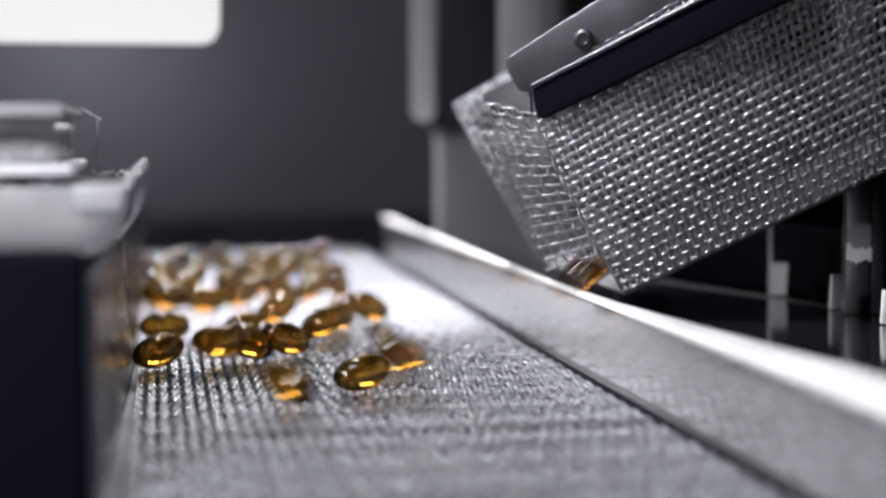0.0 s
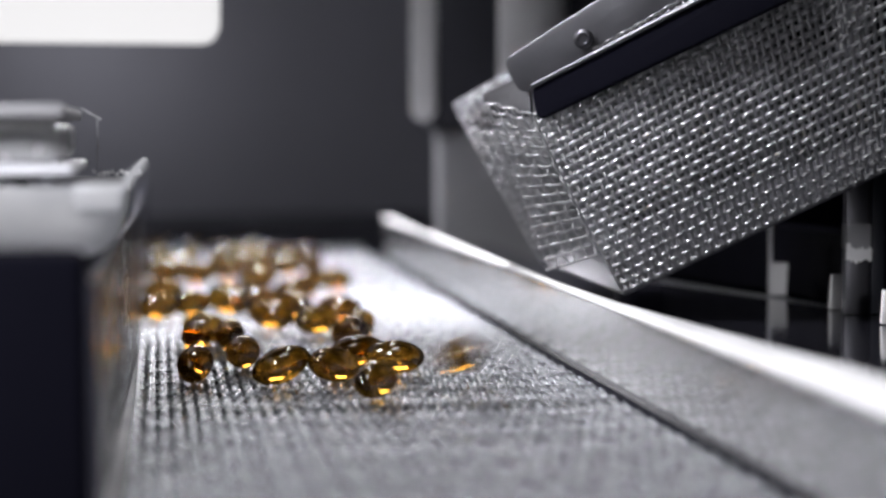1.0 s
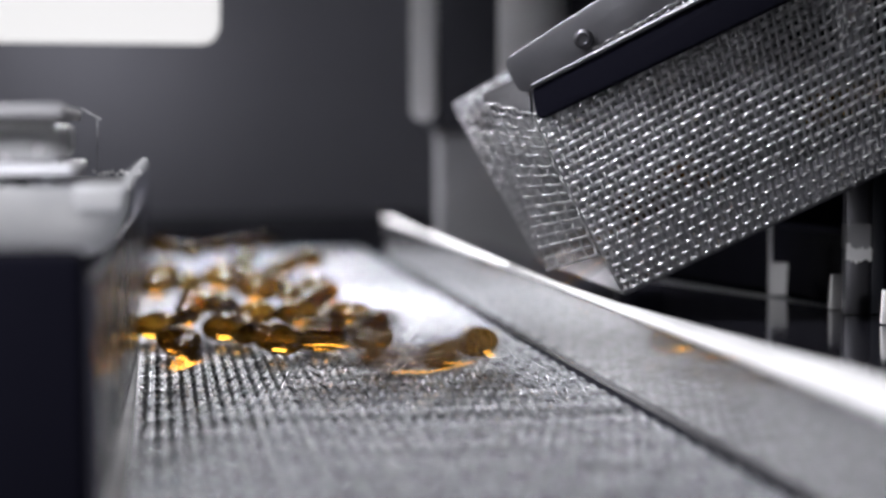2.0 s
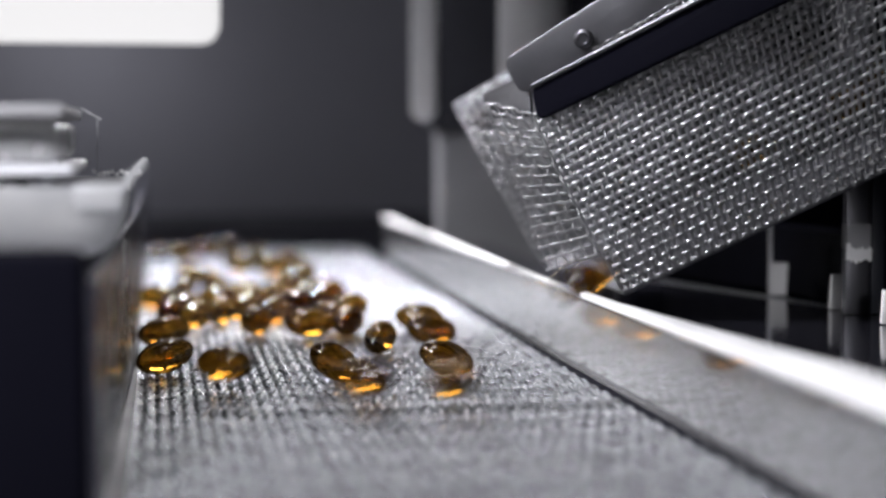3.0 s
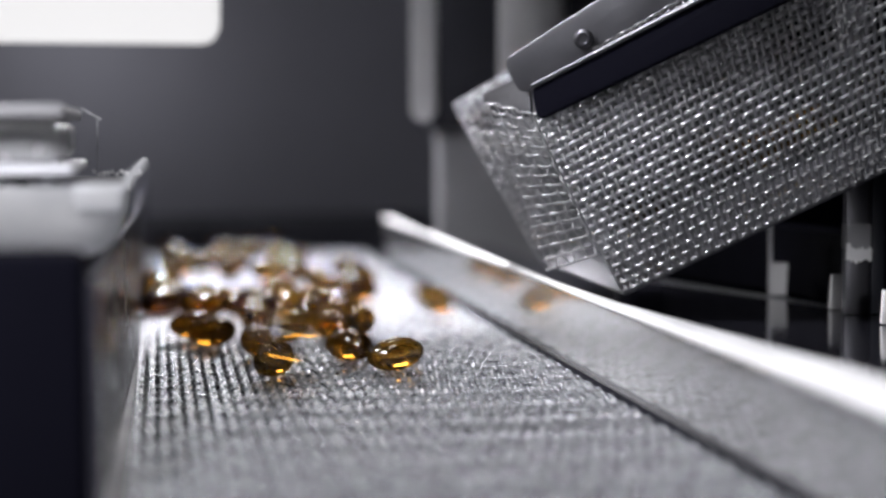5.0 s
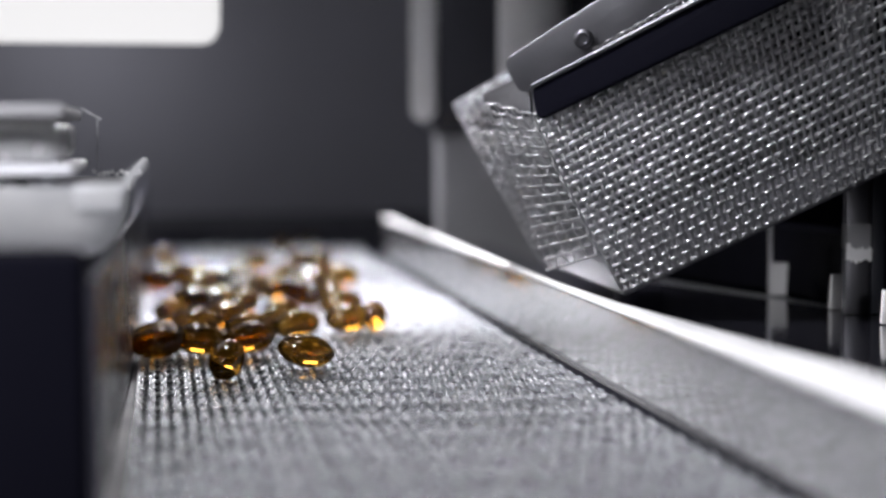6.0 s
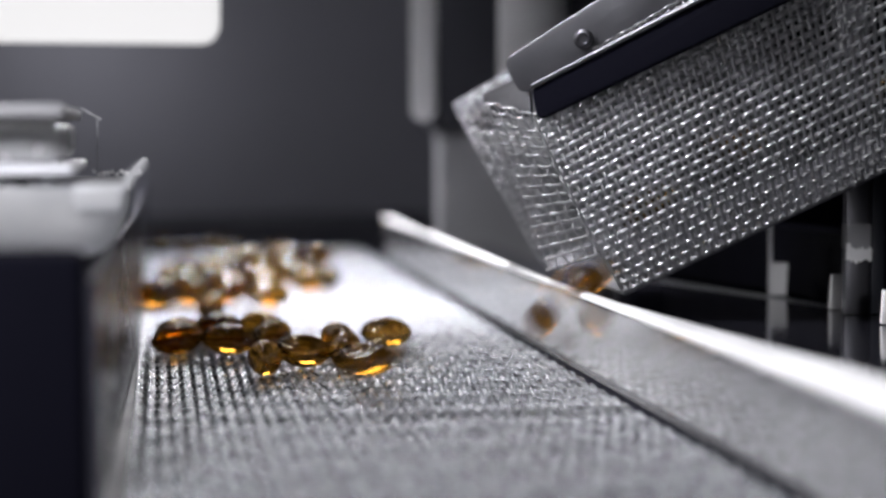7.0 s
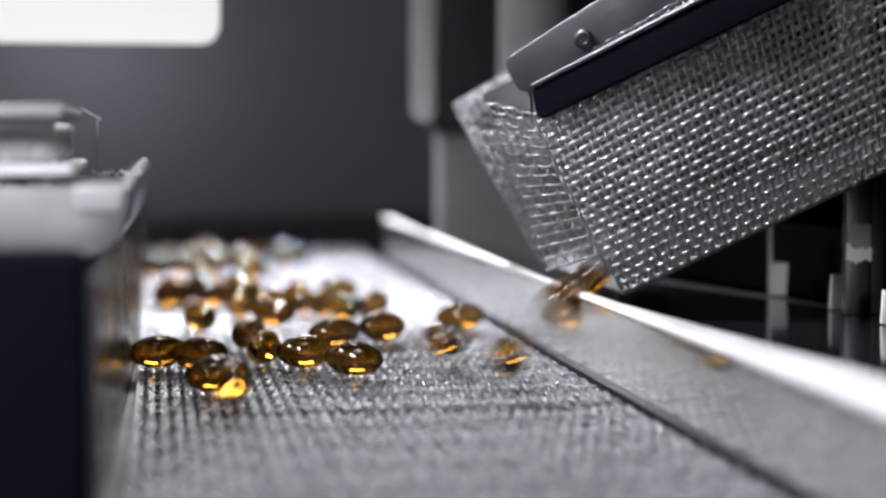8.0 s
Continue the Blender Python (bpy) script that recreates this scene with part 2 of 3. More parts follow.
def rails():
    ys = [0.10 + 0.0125 * i for i in range(44)]
    rail = new("guide_rail")
    tagged(rail, "glossy pale metal guide rail with wide white lip", "rail")

    def face(y):
        return [(WALL, -0.15), (WALL, 0.0149), (WALL + 0.0010, 0.0149), (WALL + 0.0010, -0.15)]

    def lip(y):
        x = max(lip_edge(y), WALL - 0.0003) + 0.0003
        return [(0.0862, 0.0151), (0.0861, 0.0155), (0.0864, 0.0160), (0.0868, 0.0162), (x, 0.0163), (x + 0.0003, 0.0160), (x + 0.0003, 0.0150)]
    part("wall_face", loft(face, ys), GLOSSY, rail, "polished pale metal face")
    # black strip added to darken the open joint, in place of its shade
    part("gasket", slab((0.0845, 0.150, -0.0040), (0.0869, 0.690, -0.0004), 0.0003), BLACK, rail, "black strip in place of the joint's shade")
    part("lip", loft(lip, ys), WHITE, rail, "white rounded plastic lip", 60)
    left = new("guide_rail")
    tagged(left, "dark glossy guide rail beside the wire belt", "rail")
    part("wall_face", extrude_profile([(-0.0085, 0.225), (-0.0050, 0.400), (-0.0050, 0.690), (-0.0062, 0.690), (-0.0062, 0.401), (-0.0097, 0.226)], -0.15, 0.030, "z"), DARKGLOSS, left, "", 20)
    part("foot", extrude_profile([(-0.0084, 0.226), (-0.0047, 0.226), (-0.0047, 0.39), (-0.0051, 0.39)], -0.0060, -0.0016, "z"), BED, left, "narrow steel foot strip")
    edge = [(max(lip_edge(y), WALL) + 0.0012, y) for y in ys]
    table = new("side_table")
    tagged(table, "glossy black side table along the guide rail", "table")
    part("tabletop", extrude_profile(edge + [(0.1150, 0.6375), (0.1150, 0.480), (0.1535, 0.342), (0.2450, 0.18), (0.30, 0.10)], 0.004, 0.010, "z"), TABLE, table, "", 20)
    part("edge_strip", quad_plate((0.1146, 0.4800, 0.0101), (0.1531, 0.3420, 0.0101), (0.1531, 0.3420, 0.0104), (0.1146, 0.4800, 0.0104), 0.0006, 0.0001), STEEL, table, "thin worn steel edge strip")


rails()


# ---- chute ----
FTL, FBL, FBR, FTR = (0.0777, 0.3378, 0.0530), (0.0930, 0.3275, 0.0165), (0.1585, 0.2983, 0.0506), (0.1541, 0.2919, 0.1040)
BTL, BBL, BBR, BTR = (0.0740, 0.4150, 0.0560), (0.0906, 0.3889, 0.0185), (0.1700, 0.3700, 0.0506), (0.1650, 0.3750, 0.1087)


def chute():
    ch = new("mesh_chute")
    tagged(ch, "tilted discharge chute of woven steel wire with riveted rims", "chute")

    def net(name, surface, nu, nv, label, r=0.00033):
        me = woven(surface, nu, nv, r, 0.00030, 5, 4, 0.10, 1.6)
        me.materials.append(WIRE)
        ob = new(name, me)
        ob.parent = ch
        tagged(ob, label, kind="stuff")

    near_side = patch(FTL, FTR, FBR, FBL, 0.0, 0.006)
    net("side_mesh", near_side, 58, 22, "woven wire side", 0.00051)
    net("side_mesh", patch(BTL, BTR, BBR, BBL), 50, 24, "woven wire far side", 0.00026)
    a, b = near_side(0, 1)[0], near_side(1, 1)[0]
    part("floor_sheet", quad_plate(a, b, BBR, BBL, 0.0008, 0.0002), SHEET, ch, "dull sheet steel floor of the chute")
    net("end_mesh", patch((0.0702, 0.3520, 0.0560), (0.0768, 0.3390, 0.0535), (0.0893, 0.3310, 0.0242), (0.0835, 0.3500, 0.0196)), 5, 16, "coarser wire end flap", 0.00028)
    net("rim_mesh", patch((0.0886, 0.3324, 0.0665), (0.1096, 0.3198, 0.0796), (0.1104, 0.3187, 0.0765), (0.0904, 0.331, 0.0653)), 16, 2, "narrow strip of wire at the rim", 0.00026)


chute()


def chute_rims():
    ch = bpy.data.objects["mesh_chute"]
    bar = part("rim_bar", quad_plate((0.0718, 0.3437, 0.0647), (0.1140, 0.3193, 0.0935), (0.1138, 0.3184, 0.0804), (0.0756, 0.3426, 0.0572), 0.0012, 0.0003, 3, 0.0022), SHEET, ch, "flat steel rim bar")
    # flange face lies in shade: darkness is put in by the black material
    part("flange", quad_plate((0.0760, 0.3352, 0.0588), (0.1240, 0.3025, 0.0860), (0.1239, 0.3019, 0.0770), (0.0773, 0.3345, 0.0518), 0.0025, 0.0005, 3, 0.0018), BLACK, ch, "folded rim flange coloured black for its shaded face")
    part("fold", rod((0.0763, 0.3349, 0.0590), (0.1240, 0.3022, 0.0862), 0.0006, 12, 0.0002), SHEET, ch, "bright folded edge", 60)
    part("end_plate", quad_plate((0.0704, 0.3588, 0.0577), (0.0781, 0.3466, 0.0621), (0.0768, 0.339, 0.0527), (0.0723, 0.356, 0.0526), 0.0010, 0.0002, 2, 0.0010), SHEET, ch, "small steel end plate")
    part("far_rim_bar", quad_plate((0.0733, 0.4140, 0.0567), (0.1022, 0.4100, 0.0731), (0.1021, 0.4095, 0.0640), (0.0758, 0.4130, 0.0515), 0.0014, 0.0003, 3, 0.0012), SHEET, ch, "flat steel far rim bar")
    way = (Vector((0.1140, 0.3193, 0.0935)) - Vector((0.0718, 0.3437, 0.0647))).cross(Vector((0.0038, -0.0011, -0.0075))).normalized()
    if way.y > 0:
        way = -way
    spot = Matrix.Translation(Vector((0.0869, 0.3340, 0.0688)) + way * 0.0004) @ way.to_track_quat("Z", "Y").to_matrix().to_4x4()
    head = bmesh.new()
    rings = []
    for r, h in ((0.0020, -0.0008), (0.0020, 0.0001), (0.0017, 0.0005), (0.0013, 0.0006), (0.0010, 0.0003), (0.0009, 0.0), (0.0004, 0.0)):
        rings.append([head.verts.new(spot @ Vector((r * math.cos(k * math.pi / 10), r * math.sin(k * math.pi / 10), h))) for k in range(20)])
    for one, two in zip(rings, rings[1:]):
        for k in range(20):
            head.faces.new((one[k], one[(k + 1) % 20], two[(k + 1) % 20], two[k]))
    head.faces.new(rings[-1])
    head.faces.new(rings[0][::-1])
    part("rivet", head, SHEET, bar, "hollow round steel rivet head", 50)


chute_rims()


# ---- background ----
def background_things():
    box = new("light_panel")
    tagged(box, "bright white light panel with rounded corners", "light panel")
    face = slab((-0.287, 0.470, 0.0743), (0.0174, 0.478, 0.21), 0)
    up = [e for e in face.edges if abs(e.verts[0].co.y - e.verts[1].co.y) > 0.005]
    bmesh.ops.bevel(face, geom=up, offset=0.0051, segments=6, affect="EDGES", profile=0.5)
    part("diffuser", face, LAMPFACE, box, "evenly glowing white diffuser")
    part("housing", slab((-0.290, 0.4785, 0.0760), (0.0160, 0.490, 0.212), 0.003, 3), NAVY, box, "dark lamp housing")

    bar = part("rounded_bar", rod((0.0872, 0.545, 0.0530), (0.0866, 0.545, 0.699), 0.0043, 24, 0.0040), WHITE, None, "", 50)
    tagged(bar, "white enamelled bar with rounded end", "bar")
    knob = part("round_post", rod((0.072, 0.548, 0.0960), (0.072, 0.548, 0.699), 0.007, 20, 0.003), LIGHTGREY, None, "", 50)
    tagged(knob, "pale round post ending above the belt", "post")
    block = part("drive_block", slab((0.0935, 0.560, 0.0500), (0.30, 0.585, 0.699), 0.002), NAVY)
    tagged(block, "dark painted drive block behind the chute", "machine block")
    col = part("steel_column", rod((0.1150, 0.505, 0.0440), (0.1150, 0.505, 0.699), 0.0106, 28, 0.001), WHITE, None, "", 50)
    tagged(col, "round white column behind the chute", "column")
    hanger = part("hanger_rod", rod((0.1732, 0.3974, 0.0690), (0.1732, 0.3974, 0.699), 0.0034, 16, 0.0008), WHITE, None, "", 50)
    tagged(hanger, "bright round hanger rod behind the chute", "rod")
    ped = part("pedestal", slab((0.0975, 0.570, -0.15), (0.22, 0.585, 0.0498), 0.001, 3), GREYMID)
    tagged(ped, "grey painted pedestal under the drive block", "pedestal")
    low = part("end_stop", slab((-0.04, 0.752, -0.15), (0.125, 0.765, 0.012), 0.006, 4), NAVY)
    tagged(low, "dark low end stop behind the belt", "end stop")
    back = part("sill", extrude_profile([(0.1382, 0.440), (0.1530, 0.382), (0.1545, 0.338), (0.235, 0.19), (0.245, 0.195), (0.165, 0.345), (0.163, 0.386), (0.150, 0.450)], 0.0101, 0.026, "z"), BLACK, None, "", 20)
    tagged(back, "low black sill behind the side table", "sill")
    cab = part("machine_cabinet", slab((0.135, 0.462, -0.15), (0.46, 0.480, 0.070), 0.002), BLACK)
    tagged(cab, "black machine cabinet behind the chute", "cabinet")


background_things()


def table_fittings():
    def clip(x0, x1, y, z, tilt):
        bm = slab((x0, y, 0.0102), (x1, y + 0.0012, z), 0.0003)
        bmesh.ops.rotate(bm, verts=bm.verts, cent=(x0, y, z), matrix=Matrix.Rotation(radians(tilt), 3, "Y"))
        ob = part("tab", bm, WHITE)
        tagged(ob, "small white tab standing on the black table", "tab", "tabs on the table")
    clip(0.1457, 0.1499, 0.3785, 0.0181, 3)
    clip(0.1471, 0.1500, 0.3460, 0.0180, 3)
    clip(0.1463, 0.1490, 0.3173, 0.0172, 3)
    stem = part("thin_rod", rod((0.1459, 0.3800, 0.0101), (0.1457, 0.3800, 0.0290), 0.00055, 10), LIGHTGREY, None, "", 60)
    tagged(stem, "thin grey rod standing on the table", "rod")
    post = new("machine_post")
    post.location = (0.1487, 0.3370, 0.0101)
    tagged(post, "square steel post with reflections built as pale bands", "post")
    part("shaft", slab((-0.0027, -0.0012, 0), (0.0028, 0.0012, 0.0335), 0.0003), SHEET, post, "dull steel shaft")
    # grey block imitates the dimmer reflection on the polished shaft
    part("sleeve", slab((-0.0028, -0.0014, 0.0142), (0.0029, 0.0014, 0.0198), 0.0003), GREYMID, post, "pale grey block imitating a reflection")
    rnd = random.Random(5)
    # ragged white strip imitates the bright reflection on the shaft
    band = bmesh.new()
    steps = 14
    rows = []
    for i in range(steps + 1):
        x = -0.00285 + 0.0058 * i / steps
        low = 0.0118 + rnd.uniform(-0.0004, 0.0004) - (0.0008 if i in (5, 6) else 0)
        top = 0.0145 + rnd.uniform(-0.0004, 0.0004) + (0.0008 if i < 3 else 0)
        rows.append([band.verts.new((x, y, z)) for y, z in ((-0.0017, low), (-0.0017, top), (-0.00125, top), (-0.00125, low))])
    for one, two in zip(rows, rows[1:]):
        for k in range(4):
            band.faces.new((one[k], one[(k + 1) % 4], two[(k + 1) % 4], two[k]))
    band.faces.new(rows[0])
    band.faces.new(rows[-1][::-1])
    part("torn_band", band, WHITE, post, "ragged white band imitating a reflection", 30)
    part("side_cover", slab((0.0030, -0.0016, 0), (0.0060, 0.0024, 0.0335), 0.0003), DARK, post, "black cover strip")


table_fittings()


# ---- feeder beside the belt ----
def feeder():
    fd = new("feeder_head")
    tagged(fd, "blurred feeder head with pale plastic tray on a dark column", "feeder")
    part("column", slab((-0.16, 0.2250, -0.150), (-0.0100, 0.2350, 0.0335), 0.0015, 3), BLACK, fd, "matt black column")
    bowl = slab((-0.16, 0.2610, 0.0296), (-0.0052, 0.322, 0.0412), 0)
    def under(e):
        a, b = e.verts
        low_edge = max(a.co.z, b.co.z) < 0.030
        corner = min(a.co.x, b.co.x) > -0.006 and abs(a.co.z - b.co.z) > 0.005
        return low_edge or corner
    bmesh.ops.bevel(bowl, geom=[e for e in bowl.edges if under(e)], offset=0.0078, segments=8, affect="EDGES", profile=0.5)
    part("tray", bowl, FROST, fd, "milky white plastic tray", 60)
    flare = [(-0.0063, 0.0360), (-0.0053, 0.0400), (-0.0036, 0.0428), (-0.0020, 0.0445), (-0.0030, 0.0447), (-0.0048, 0.0428), (-0.0070, 0.0396)]
    part("flared_lip", extrude_profile(flare, 0.2625, 0.330, "y"), FROST, fd, "flared tray lip", 50)
    part("insert", slab((-0.0132, 0.2600, 0.0372), (-0.0052, 0.2625, 0.0417), 0.0012, 4), FROST, fd, "bright white plastic insert")
    part("lid", slab((-0.16, 0.262, 0.0428), (-0.0130, 0.318, 0.0447), 0.0008, 3), LIGHTGREY, fd, "pale lid plate")
    part("hood", slab((-0.16, 0.266, 0.0448), (-0.0150, 0.316, 0.0515), 0.002, 3), CLEAR, fd, "cloudy clear plastic hood")
    part("hood_top", slab((-0.16, 0.258, 0.0516), (-0.0140, 0.318, 0.0539), 0.0009, 3), GREYMID, fd, "pale hood top plate")
    for i, x in enumerate((-0.0300, -0.0262, -0.0215, -0.0180)):
        part("round_cap", rod((x, 0.270, 0.0413), (x, 0.270, 0.0424), 0.0011 + 0.0003 * (i % 2), 12), (DARK, LIGHTGREY)[i % 2], fd, "small round cap in the tray")
    beads = bmesh.new()
    rnd = random.Random(8)
    for i in range(11):
        spot = pose(-0.0118 + 0.00083 * i, 0.316 + rnd.uniform(-0.001, 0.001), 0.0416 + rnd.uniform(0, 0.0007))
        bmesh.ops.create_icosphere(beads, subdivisions=2, radius=rnd.uniform(0.0003, 0.0006), matrix=spot)
    part("bead_trim", beads, WHITE, fd, "row of tiny bright beads", 180)
    part("hinge_wire", rod((-0.0142, 0.317, 0.0540), (-0.0105, 0.317, 0.0520), 0.00018, 8), GREYMID, fd, "thin bright wire")
    part("hinge_wire", rod((-0.0112, 0.317, 0.0520), (-0.0112, 0.317, 0.0420), 0.00012, 8), GREYMID, fd, "thin bright wire")


feeder()


# ---- supply, beyond the picture ----
def hopper():
    hop = new("feed_hopper")
    tagged(hop, "open steel feed hopper full of amber capsules", "hopper")
    part("floor_sheet", quad_plate((0.198, 0.285, 0.0795), (0.312, 0.285, 0.0795), (0.312, 0.365, 0.0795), (0.198, 0.365, 0.0795), 0.0015, 0.0003), STEEL, hop)
    for lo, hi in (((0.218, 0.2830, 0.0812), (0.312, 0.2845, 0.125)), ((0.218, 0.3655, 0.0812), (0.312, 0.3670, 0.125)), ((0.3125, 0.2830, 0.0812), (0.314, 0.3670, 0.125))):
        part("side_sheet", slab(lo, hi, 0.0003), STEEL, hop)
    for x in (0.225, 0.300):
        part("leg", rod((x, 0.325, -0.15), (x, 0.325, 0.078), 0.004, 12), STEEL, hop)


hopper()


# ---- capsules ----
SPEED = 0.105       # belt, metres a second, away from the feeder
FAR_END = 0.690
SPOUT = (0.0885, 0.3400, 0.0235)
UPPER = (0.1500, 0.3450, 0.0560)
HOPPER = (0.2050, 0.3250, 0.0870)


def capsule():
    bm = bmesh.new()
    bmesh.ops.create_uvsphere(bm, u_segments=28, v_segments=18, radius=1.0)
    for v in bm.verts:
        x, y, z = v.co
        v.co = (z * 0.0061, x * 0.0035 * (1 - 0.05 * z * z), y * 0.0035 * (1 - 0.05 * z * z))
    ob = part("softgel_capsule", bm, GEL, None, "", 180)
    return tagged(ob, "glossy translucent amber softgel capsule", "capsule", "softgel capsules")


def rest(lean):
    """Height of a capsule's middle over the belt when its long axis leans by that many degrees."""
    w = radians(lean)
    return 0.0002 + math.hypot(0.0061 * math.sin(w), 0.0035 * math.cos(w))


def carried_on(x, y, t, turn):
    """Rows of a capsule that lies on the belt from time t on, until it drops off the far end."""
    lean = (x * 9700 % 7 - 3.5) * 9
    tilt = lean * 0.3
    rows = [(t, pose(x, y, rest(lean), 0, lean, turn))]
    if y + 0.5 * SPEED < FAR_END and t < 7.4:
        rows.append((t + 0.5, pose(x, y + 0.5 * SPEED, rest(tilt), 0, tilt, turn)))
    out = t + (FAR_END - y) / SPEED
    if out > 8.0:
        return rows + [(8.0, pose(x, y + SPEED * (8.0 - t), rest(tilt), 0, tilt, turn))]
    if out > t:
        rows.append((out, pose(x, FAR_END, rest(tilt), 0, tilt, turn)))
    land = 0.0037 - 0.15
    rows.append((out + 0.10, pose(x, FAR_END + 0.022, -0.012, 30, 0, turn)))
    rows.append((out + 0.25, pose(x, FAR_END + 0.030, land, 0, 0, turn)))
    rows.append((max(8.0, out + 0.3), pose(x, FAR_END + 0.030, land, 0, 0, turn)))
    return rows


def key(ob, rows):
    """Drops rows that fall on one frame or outside the clip's length."""
    kept, last = [], -12
    for t, m in sorted(rows, key=lambda r: r[0]):
        if frame(t) > last:
            kept.append((t, m))
            last = frame(t)
    walk(ob, kept)


def lying(first, x, y, turn):
    """A capsule on the belt when the clip begins."""
    ob = copy_thing(first, pose(x, y, 0.0037, 0, 0, turn))
    key(ob, carried_on(x, y, 0.0, turn))


def falling(first, n, t, x, y, turn, via=None):
    """A capsule that waits in the hopper, slides down the chute, drops over the lip, bounces and settles on the belt at time t."""
    rnd = random.Random(n)
    wait = (0.228 + 0.0130 * (n % 6), 0.3010 + 0.0090 * (n // 6 % 6), 0.0873 + 0.0080 * (n // 36))
    ob = copy_thing(first, pose(*wait, 0, 0, 10))
    a, b = rnd.uniform(-50, 50), rnd.uniform(-60, 60)
    rows = []
    go = t - 0.24
    if via:
        tv, vx, vy, vz = via
        rows.append((tv, pose(vx, vy, vz, 0, b * 0.5, turn + a * 0.5)))
        if vx < 0.078:
            rows.append((tv - 0.034, pose(vx + 0.0062, vy - 0.0008, vz + 0.0035, 0, b * 0.8, turn + a * 0.75)))
        if t - tv > 0.1:
            go = tv - (0.02 if vx > 0.082 else 0.10)
            rows.append((t - 0.07, pose((vx + x) / 2 - 0.003, (vy + y) / 2, 0.0042, 0, b * 0.3, turn + a * 0.3)))
        else:
            go = tv - 0.12
    else:
        hit = 0.0840 + 0.45 * (x - 0.0840)
        rows.append((t - 0.15, pose(hit, y - 0.012, 0.0045, 0, b * 0.5, turn + a * 0.6)))
        rows.append((t - 0.07, pose(x + 0.012, y - 0.006, 0.0085, 0, b * 0.2, turn + a * 0.3)))
    if not via or via[1] < 0.086:
        rows.append((go + 0.02, pose(SPOUT[0], SPOUT[1] + rnd.uniform(-0.002, 0.004), SPOUT[2], 0, 25, turn + a)))
    rows.append((go - 0.14, pose(UPPER[0], UPPER[1] + rnd.uniform(-0.006, 0.01), UPPER[2], 0, -25, turn + a)))
    rows.append((go - 0.28, pose(HOPPER[0], HOPPER[1], HOPPER[2], 0, -15, turn * 0.5)))
    rows.append((go - 0.45, pose(*wait, 0, 0, 10)))
    if go - 0.45 > 0.05:
        rows.append((0.0, pose(*wait, 0, 0, 10)))
    rows = [r for r in rows if r[0] > -0.32]
    if t <= 8.0:
        rows += carried_on(x, y, max(t, 0.0), turn)
    else:
        rows.append((t, pose(x, y, 0.0037, 0, 0, turn)))
    if frame(t) > frame(8.0):
        rows = [r for r in rows if r[0] <= 8.35]
    key(ob, rows)


def belt_piece_pose(s):
    """Pose of a belt piece at the distance s along the loop: top run, far roller, lower run, near roller."""
    top, r = FAR_END - 0.150, 0.016
    half = math.pi * r
    s %= 2 * (top + half)
    if s < top:
        return pose(0, 0.150 + s, 0)
    s -= top
    if s < half:
        w = s / r
        return pose(0, FAR_END + r * math.sin(w), -r + r * math.cos(w), -math.degrees(w), 0, 0)
    s -= half
    if s < top:
        return pose(0, FAR_END - s, -2 * r, 180, 0, 0)
    w = math.pi + (s - top) / r
    return pose(0, 0.150 + r * math.sin(w), -r + r * math.cos(w), -math.degrees(w), 0, 0)


def run_belt():
    pieces = [o for o in bpy.data.objects if o.name.startswith("belt_piece")]
    loop = 2 * (FAR_END - 0.150 + math.pi * 0.016)
    for i, ob in enumerate(sorted(pieces, key=lambda o: o.name)):
        first = i * loop / len(pieces)
        walk(ob, [(k / 6, belt_piece_pose(first + SPEED * k / 6)) for k in range(49)])


